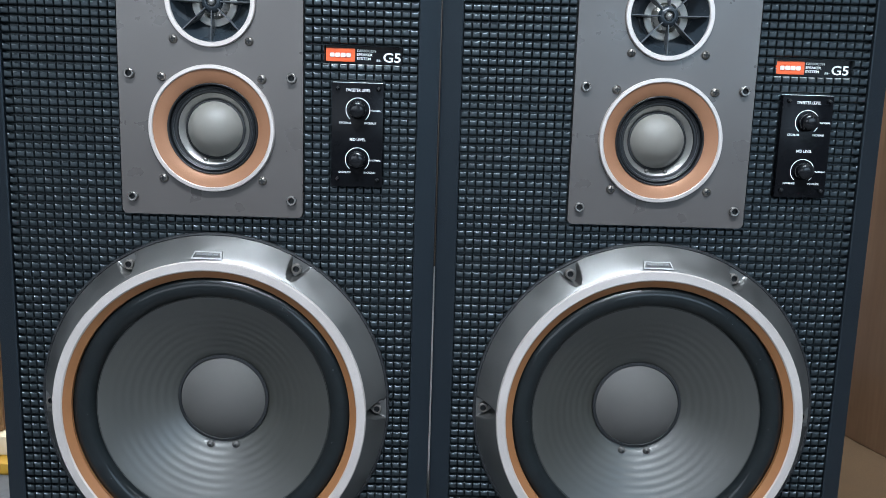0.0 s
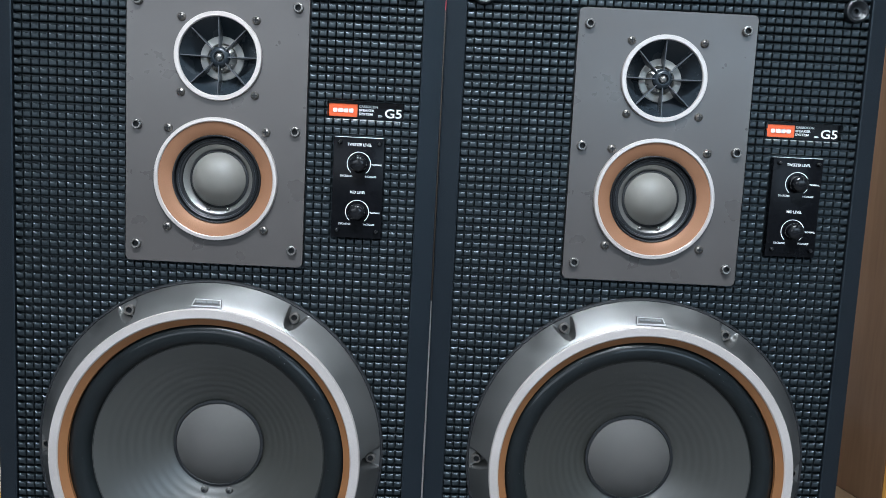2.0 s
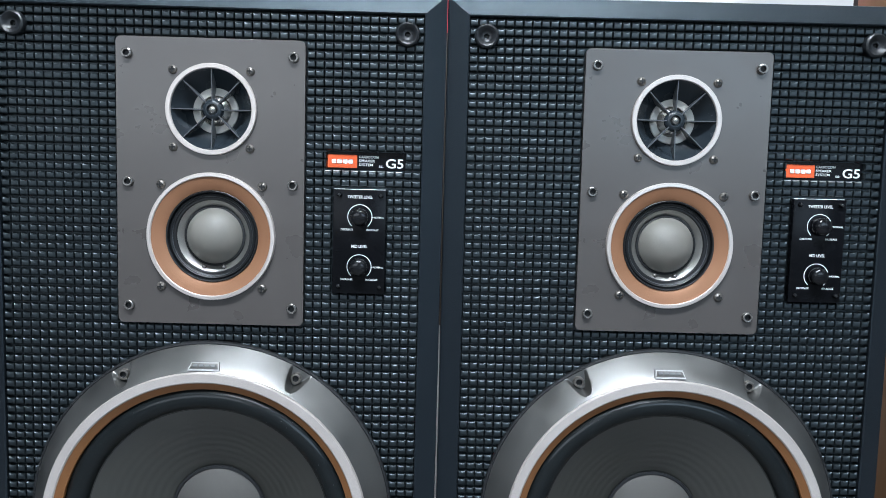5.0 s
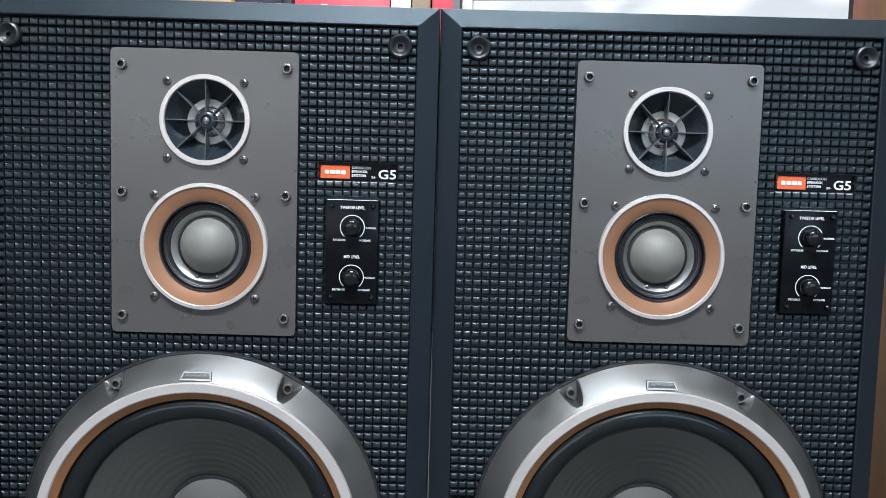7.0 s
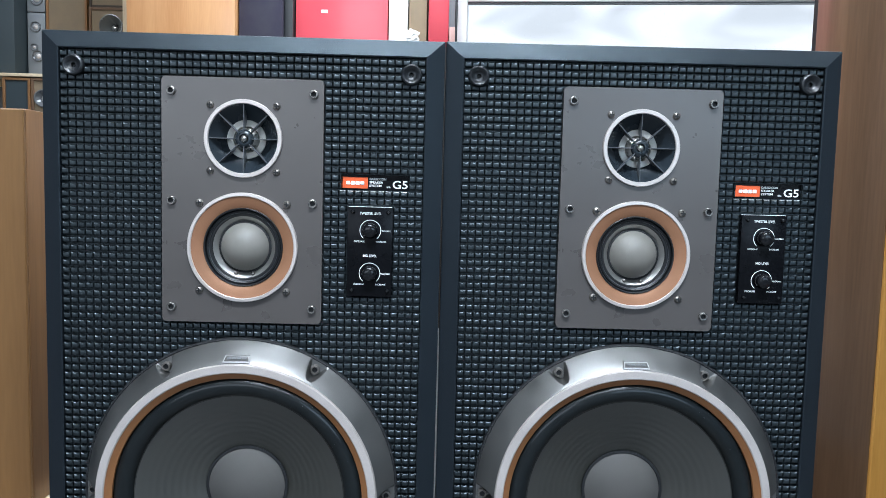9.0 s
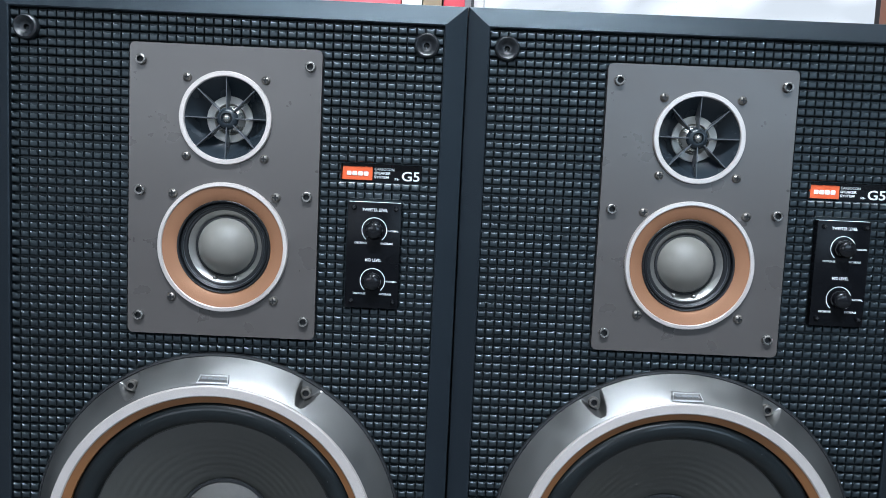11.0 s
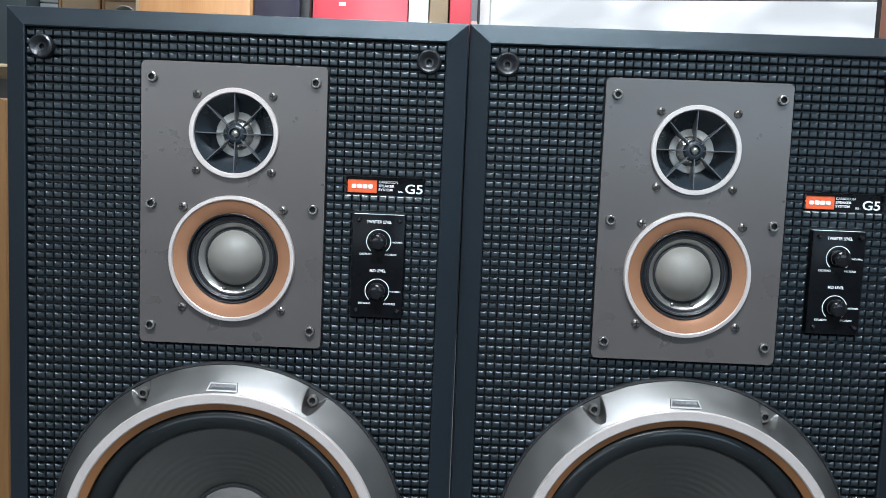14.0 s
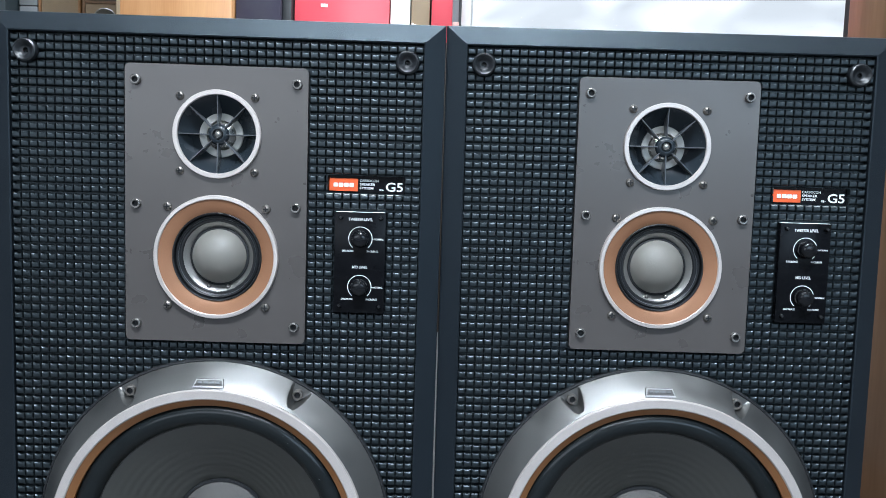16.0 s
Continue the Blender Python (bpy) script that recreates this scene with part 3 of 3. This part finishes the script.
    # black ring added over the cut squares, drawing the shadow line round the frame
    part("shadow_line_ring", lathe([(0.1548, -0.0004), (0.1553, -0.0014), (0.1562, -0.0019), (0.1576, -0.0015), (0.1582, 0.0000), (0.1583, 0.0064)], 256, 0.0008, WC), DARK, wf, "thin black ring drawn for the shadow line")
    part("trim_ring", lathe([(0.1384, -0.0195), (0.1384, -0.0238), (0.1375, -0.0250), (0.1306, -0.0252), (0.1296, -0.0243), (0.1294, -0.0215)], 256, WX, WR), SILVER, wf, "satin white metal ring")
    part("inner_ring", lathe([(0.1296, -0.0240), (0.1280, -0.0230), (0.1254, -0.0214), (0.1234, -0.0202), (0.1230, -0.0180)], 256, WX, WR), COPPER_SHADED, wf, "copper-brown inner ring")
    roll = [(0.1232, -0.0200), (0.1236, -0.0145)] + [(0.1145 + 0.0098 * math.cos(math.pi * k / 16), -0.0126 - 0.0085 * math.sin(math.pi * k / 16)) for k in range(17)] + [(0.1038, -0.0124)]
    part("surround", lathe(roll, 256, WX, WR), RUBBER, wf, "black coated surround with light specks")
    part("cone", lathe(cone_profile(), 256, WX, WR), CONE, wf, "grey paper cone with concentric ribs")
    part("glue_ring", lathe([(0.0426, 0.0192), (0.0422, 0.0174), (0.0400, 0.0171), (0.0388, 0.0190)], 160, WX, WR), DARK, wf)
    part("dust_cap", lathe(dome_profile(0.0394, 0.0180, 0.0125, 20), 160, WX, WR), CAP, wf, "grey domed dust cap")
    for dx in (-0.0118, 0.0118):
        bm = lathe(dome_profile(0.0036, 0.0158, 0.0028, 8), 24, WX + dx, WR - 0.0446)
        lathe([(0.0016, 0.0146), (0.0014, 0.0124), (0, 0.0123)], 12, WX + dx, WR - 0.0446, bm, [1, 1])
        part("terminal", bm, [CAP, DARK], wf, "grey glue blob over the lead")
    for k in range(6):
        a = radians(60 * k)
        bolt(wf, 0.1478 * math.cos(a), WC + 0.1478 * math.sin(a), -0.0026, 0.0046).data.materials[0] = BRONZED
    # raised badge on the frame, its maker's mark as a plain bar
    bm = bmesh.new()
    slope = lambda z: -0.0222 + 0.0208 * ((z - 0.1362) / 0.0194) ** 1.1
    lo = [(-0.0136, 0.1377), (0.0136, 0.1377), (0.0120, 0.1436), (-0.0120, 0.1436)]
    f0 = [bm.verts.new((x, slope(z) + 0.003, WC + z)) for x, z in lo]
    f1 = [bm.verts.new((x * 0.97, slope(z) - 0.0017, WC + z)) for x, z in lo]
    f2 = [bm.verts.new((x * 0.88, slope(0.1411 + (z - 0.1411) * 0.68) - 0.0017, WC + 0.1411 + (z - 0.1411) * 0.68)) for x, z in lo]
    f3 = [bm.verts.new((x * 0.86, slope(0.1411 + (z - 0.1411) * 0.6) - 0.0007, WC + 0.1411 + (z - 0.1411) * 0.6)) for x, z in lo]
    bm.faces.new(f3)
    # rim takes the lighter alloy copy, so its bright outline is painted
    for a, b in ((f0, f1), (f1, f2), (f2, f3)):
        for j in range(4):
            bm.faces.new((a[j], a[(j + 1) % 4], b[(j + 1) % 4], b[j])).material_index = 1 if a is f1 else 0
    bmesh.ops.recalc_face_normals(bm, faces=bm.faces[:])
    badge = part("badge", bm, [ALLOY, CASTLIGHT], wf, "raised alloy badge")
    for k in range(4):
        x = -0.0075 + k * 0.0050
        b = box(-0.0019, 0.0019, -0.0004, 0.0006, -0.0011, 0.0011, 0.0003, 1)
        bmesh.ops.rotate(b, verts=b.verts, cent=(0, 0, 0), matrix=Matrix.Rotation(radians(-52), 3, "X"))
        bmesh.ops.translate(b, verts=b.verts, vec=(x, slope(0.1411) - 0.0011, WC + 0.1411))
        part("mark", b, GREYBOX, badge)
    # pegs for the grille
    peg = [(0.0094, 0.0030), (0.0098, -0.0030), (0.0104, -0.0060), (0.0104, -0.0084), (0.0097, -0.0102), (0.0084, -0.0110), (0.0068, -0.0104), (0.0054, -0.0090), (0.0042, -0.0081), (0.0032, -0.0078), (0.0023, -0.0077), (0.0020, -0.0045), (0, -0.0040)]
    for x in (-0.1630, 0.1635):
        for z in (0.629, 0.034):
            part("grille_peg", lathe(peg, 48, x, z, mats=[0] * 10 + [1, 1]), [PEG, DARK], sp, "black rubber peg socket").location.y = 0.0060
    # printed badge strip
    strip = part("badge_strip", box(bx0, bx1, 0.0050, 0.0066, bz0, bz1, 0.0003, 1), PLATE, sp, "black strip with white print and an orange block")
    blk = part("orange_block", box(0.0974, 0.1226, 0.0038, 0.0051, 0.5174, 0.5287, 0.0003, 1), ORANGE, strip, "orange enamel block")
    for k, w in enumerate((0.0038, 0.0042, 0.0042, 0.0040)):
        x = 0.1030 + k * 0.0047
        part("mark", box(x - w / 2, x + w / 2, 0.0035, 0.0040, 0.5211, 0.5248, 0.0006, 1), INK, blk)
    # pale slivers paint the light caught by the squares below the strip
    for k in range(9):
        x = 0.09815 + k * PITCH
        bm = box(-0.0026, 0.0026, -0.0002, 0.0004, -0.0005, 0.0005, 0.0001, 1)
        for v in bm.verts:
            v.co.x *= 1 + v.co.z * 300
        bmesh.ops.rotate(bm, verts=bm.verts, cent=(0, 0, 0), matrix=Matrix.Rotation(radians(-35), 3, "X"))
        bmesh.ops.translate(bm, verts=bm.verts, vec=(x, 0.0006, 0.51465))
        part("edge_glint", bm, CASTLIGHT, strip, "painted glint on the upper edge of the squares")
    for text, z, w in (("CARBOCON", 0.5271, 0.0165), ("SPEAKER", 0.5238, 0.0136), ("SYSTEM", 0.5205, 0.0120)):
        lettering(text, 0.1240 + w / 2, z, 0.0049, w, 0.0022, strip, INK)
    lettering("SS-", 0.1432, 0.5193, 0.0049, 0.0044, 0.0017, strip, INK)
    lettering("G5", 0.1545, 0.5220, 0.0049, 0.0150, 0.0080, strip, INK)
    # level controls
    pl = part("control_plate", box(cx0, cx1, -0.0026, 0.0036, cz0, cz1, 0.0007, 2), PLATE, sp, "black level control plate with white print")
    # bare upper edge in white ink, its gleam from above put in as colour
    part("plate_edge_gleam", box(cx0 + 0.0009, cx1 - 0.0009, -0.0021, 0.0034, cz1 - 0.0006, cz1 + 0.0003, 0.0002, 1), INK, pl, "bare upper edge with its gleam painted white")
    for x in (0.1090, 0.1440):
        for z in (0.4168, 0.4946):
            bolt(pl, x, z, -0.0024, 0.0021, True).data.materials[0] = GLOSS
    for z, word, wz, ww in ((0.4763, "TWEETER LEVEL", 0.4931, 0.0212), (0.4337, "MID LEVEL", 0.4511, 0.0135)):
        x = 0.1264
        lettering(word, x, wz, -0.0026, ww, 0.0025, pl, INK)
        lettering("DECREASE", x - 0.0108, z - 0.0110, -0.0026, 0.0104, 0.0017, pl, INK)
        lettering("INCREASE", x + 0.0108, z - 0.0110, -0.0026, 0.0100, 0.0017, pl, INK)
        lettering("NORMAL", x + 0.0162, z - 0.0003, -0.0026, 0.0086, 0.0016, pl, INK)
        part("tick", box(x + 0.0098, x + 0.0117, -0.0028, -0.0024, z - 0.0003, z + 0.0001), INK, pl)
        bm = bmesh.new()
        inner, outer = [], []
        for k in range(49):
            a = radians(90 - 140 + 280 * k / 48)
            inner.append(bm.verts.new((x + 0.0100 * math.cos(a), -0.0028, z + 0.0100 * math.sin(a))))
            outer.append(bm.verts.new((x + 0.0106 * math.cos(a), -0.0028, z + 0.0106 * math.sin(a))))
        for k in range(48):
            bm.faces.new((inner[k], inner[k + 1], outer[k + 1], outer[k]))
        part("dial_arc", bm, INK, pl)
        knob = [(0.0078, -0.0022), (0.0080, -0.0034), (0.0076, -0.0048), (0.0074, -0.0090), (0.0070, -0.0106), (0.0060, -0.0118), (0.0044, -0.0125), (0.0022, -0.0128), (0, -0.0129)]
        kb = part("knob", lathe(knob, 48, x, z), GLOSS, pl, "glossy black knob")
        part("pointer", box(x - 0.0003, x + 0.0003, -0.0130, -0.0100, z + 0.0030, z + 0.0066), DARK, kb)
    return sp


left = loudspeaker()
left.matrix_world = pose(-0.0040, 0, 0, 0, 0.09, 0)
right = copy_thing(left, pose(0.3902, 0.003, 0.0014, 0, -0.05, -0.88))
# its upper drivers are mounted a little off the other's
for ob in right.children:
    if ob.name.startswith("midrange"):
        ob.location.x -= 0.0022
    elif ob.name.startswith("tweeter"):
        ob.location.x -= 0.0014


# ---- things round and behind them ----
def plain_cabinet(label, x0, x1, y0, y1, z0, z1, side, front, turn=0.0, category="cabinet", back=None):
    """A veneered cabinet: carcass, front panel and back."""
    c = tagged(new("wooden_cabinet"), label, category)
    w, d, h = x1 - x0, y1 - y0, z1 - z0
    c.matrix_world = pose(x0, y0, z0, 0, 0, turn)
    part("carcass", box(0, w, 0.006, d - 0.012, 0, h, 0.0025), side, c)
    part("front_panel", box(0.001, w - 0.001, 0, 0.006, 0.001, h - 0.001, 0.0015, 1), front, c)
    part("back_panel", box(0.003, w - 0.003, d - 0.012, d, 0.003, h - 0.003, 0.001, 1), back or DARK, c)
    return c


# low tan cabinet on a pale board
plain_cabinet("low tan wooden cabinet with honey-coloured side, standing on a pale board", -0.78, -0.385, 0.30, 0.66, 0.043, 0.617, ORANGEWOOD, TAN)
tagged(link_mesh("board", box(-0.80, -0.36, 0.285, 0.68, 0.016, 0.043, 0.003), PALE), "pale softwood board under the tan cabinet", "board")
tagged(link_mesh("pallet_sheet", box(-0.83, -0.35, 0.262, 0.69, 0, 0.016, 0.002), YELLOW), "yellow plastic sheet on the floor under the pale board", "sheet")
# tall brown cabinet beside the pair
plain_cabinet("tall walnut cabinet with an amber front on an added slab", 0.818, 1.19, 0.270, 0.45, 0.045, 1.25, WALNUT, AMBER, 11.0)
# slab added to cover the bright floor below the cabinet's side
tagged(link_mesh("platform", box(0.64, 1.35, -0.02, 0.66, 0, 0.045, 0.003), MATT_BROWN), "added matt brown slab carrying on the colour of the walnut cabinet", "platform")


# row of goods along the back wall
def stood(name, label, category, x0, x1, y0, y1, z1, mat, bev=0.004):
    o = link_mesh(name, box(x0, x1, y0, y1, 0, z1, bev), mat)
    return tagged(o, label, category)


stood("oak_cabinet", "tall light oak veneered cabinet against the back wall", "cabinet", -0.921, -0.535, 1.90, 2.33, 1.55, OAK)
stood("cloth_speaker", "tall dark navy cloth covered speaker", "loudspeaker", -0.530, -0.372, 1.93, 2.33, 1.5, NAVY)
stood("black_panel", "narrow black upright panel", "panel", -0.370, -0.338, 1.95, 2.33, 1.5, DARK)
red = stood("red_cabinet", "tall glossy red cabinet with a small painted glare spot", "cabinet", -0.334, 0.004, 1.98, 2.33, 1.6, RED)
# small white plate that paints a glare on the red lacquer
part("glare_spot", box(-0.240, -0.216, 1.9785, 1.9805, 1.1635, 1.1755, 0.0006, 1), WHITE, red, "small white spot painted as glare")
stood("white_post", "white painted upright board", "post", 0.008, 0.078, 2.0, 2.33, 1.7, WHITE)
carton = stood("cardboard_box", "tall brown box with a crumpled wrapper", "box", 0.082, 0.150, 2.02, 2.33, 1.5, CLOTH)
bm = bmesh.new()
bmesh.ops.create_icosphere(bm, subdivisions=3, radius=0.03)
rnd = random.Random(3)
for v in bm.verts:
    v.co *= rnd.uniform(0.65, 1.15)
    v.co.y *= 0.5
bmesh.ops.translate(bm, verts=bm.verts, vec=(0.094, 2.010, 1.095))
part("wrapper", bm, WHITE, carton, "crumpled white plastic wrapper", sharp=10)
# added out of sight, dark so the gap between the speakers reads dark
stood("low_chest", "added dark brown low chest under the red box", "chest", 0.160, 0.258, 1.96, 2.33, 1.05, PLINTH)
tagged(link_mesh("red_box", box(0.156, 0.232, 2.0, 2.33, 1.05, 1.6, 0.004), RED), "narrow red box standing on a low dark chest", "box")
tagged(link_mesh("pink_box", box(0.2335, 0.2555, 1.98, 2.08, 1.05, 1.128, 0.003), material("faded_pink_card", (0.42, 0.24, 0.21), 0.6, vary=0.12, scale=30, fine=500)), "small faded pink carton on the low dark chest", "box")
stood("pipe", "thin dark pipe beside the window frame", "pipe", 0.256, 0.266, 2.05, 2.06, 2.39, DARK, 0.002)


def small_speaker(label, x, z, w, h, d, body, face, y=2.2, horn=False, rims=1):
    s = tagged(new("small_loudspeaker"), label, "loudspeaker", "used loudspeakers on the rack")
    s.location = (x, y, z)
    wall = 0.010
    part("cabinet", box(-w / 2 + wall, w / 2 - wall, 0.05, d, wall, h - wall, 0.002), DARK, s)
    for x0, x1, z0, z1 in ((-w / 2, -w / 2 + wall, 0, h), (w / 2 - wall, w / 2, 0, h), (-w / 2 + wall, w / 2 - wall, 0, wall), (-w / 2 + wall, w / 2 - wall, h - wall, h)):
        part("side_board", box(x0, x1, -0.004, d, z0, z1, 0.0015, 1), body, s)
    holes = [circle(0, h * (k + 0.5) / rims, min(w, h / rims) * (0.27 if horn else 0.33), 40) for k in range(rims)]
    part("baffle", sheet([(-w / 2 + wall, wall), (w / 2 - wall, wall), (w / 2 - wall, h - wall), (-w / 2 + wall, h - wall)], holes, 0.002, 0.05), face, s)
    for k in range(rims):
        cz = h * (k + 0.5) / rims
        r = min(w, h / rims) * 0.33
        if horn:
            r *= 0.8
            cn = part("horn", lathe([(r * 1.22, 0.003), (r * 1.22, -0.004), (r * 1.12, -0.005), (r * 0.95, 0.003), (r * 0.7, 0.014), (r * 0.45, 0.028), (r * 0.3, 0.045)], 48, 0, cz), HORNGREY, s, "shiny grey flared horn")
            part("plug", lathe(dome_profile(r * 0.3, 0.035, r * 0.35, 8), 32, 0, cz), BRIGHT, cn, "bright metal plug")
            continue
        cn = part("driver", lathe([(r * 1.15, -0.002), (r * 1.12, -0.006), (r, -0.006), (r * 0.85, 0.002), (r * 0.4, 0.012)], 40, 0, cz), CONEGREY, s, "metal driver")
        part("dome", lathe(dome_profile(r * 0.42, 0.012, r * 0.3, 8), 32, 0, cz), SILVER, cn)
    return s


# rack of used speakers in the corner
def rack_shelf(z):
    return tagged(link_mesh("shelf", box(-2.2, -0.98, 2.02, 2.34, z - 0.012, z, 0.002), PALE), "pale wooden shelf of the speaker rack", "shelf", "rack shelves")


for z in (0.92, 0.30, 1.52):
    rack_shelf(z)
for x in (-2.21, -0.965):
    tagged(link_mesh("upright", box(x - 0.012, x + 0.012, 2.0, 2.34, 0, 1.9, 0.002), PALE), "pale wooden upright of the speaker rack", "upright", "rack uprights")
small_speaker("wooden loudspeaker with a shiny metal horn driver", -1.099, 0.92, 0.172, 0.288, 0.13, WALNUT, CLOTH, 2.18, True, 2)
small_speaker("dark wooden loudspeaker with grey cloth stacked on the horn loudspeaker", -1.101, 1.208, 0.168, 0.24, 0.13, PLINTH, CLOTH, 2.186, False, 0)
small_speaker("loudspeaker with brown grille cloth and wooden edges", -1.272, 0.92, 0.160, 0.45, 0.13, ORANGEWOOD, CLOTH, 2.18, False, 0)
# two slim grey speakers on end, one on the other, with drivers of several sizes
for z0, h, drivers in ((0.92, 0.262, ((0.006, 0.092, 0.020), (-0.008, 0.126, 0.013), (-0.002, 0.205, 0.019))), (1.182, 0.25, ((0.004, 0.05, 0.022), (0, 0.16, 0.024)))):
    sl = tagged(new("slim_loudspeaker"), "slim pale grey loudspeaker with small silver drivers", "loudspeaker", "used loudspeakers on the rack")
    sl.location = (-1.392, 2.18, z0)
    part("cabinet", box(-0.035, 0.035, 0, 0.13, 0.001, h - 0.002, 0.003), GREYBOX, sl)
    for dx, dz, r in drivers:
        cn = part("driver", lathe([(r * 1.1, 0.001), (r * 1.1, -0.004), (r, -0.005), (r * 0.8, 0.0), (r * 0.5, 0.004)], 40, dx, dz), CONEGREY, sl, "small metal driver")
        part("dome", lathe(dome_profile(r * 0.6, 0.003, r * 0.45, 8), 32, dx, dz), SILVER, cn)
tagged(link_mesh("dark_cabinet", box(-2.05, -1.432, 2.10, 2.33, 0.92, 1.50, 0.004), TEAL), "large dark teal cabinet on the rack shelf", "cabinet")
small_speaker("narrow brown loudspeaker with bright silver drivers under the shelf", -1.288, 0.312, 0.088, 0.592, 0.13, WALNUT, CLOTH, 2.028, False, 4)
small_speaker("dark loudspeaker with orange wooden edges under the shelf", -1.387, 0.312, 0.104, 0.592, 0.13, ORANGEWOOD, TEAL, 2.028, False, 0)
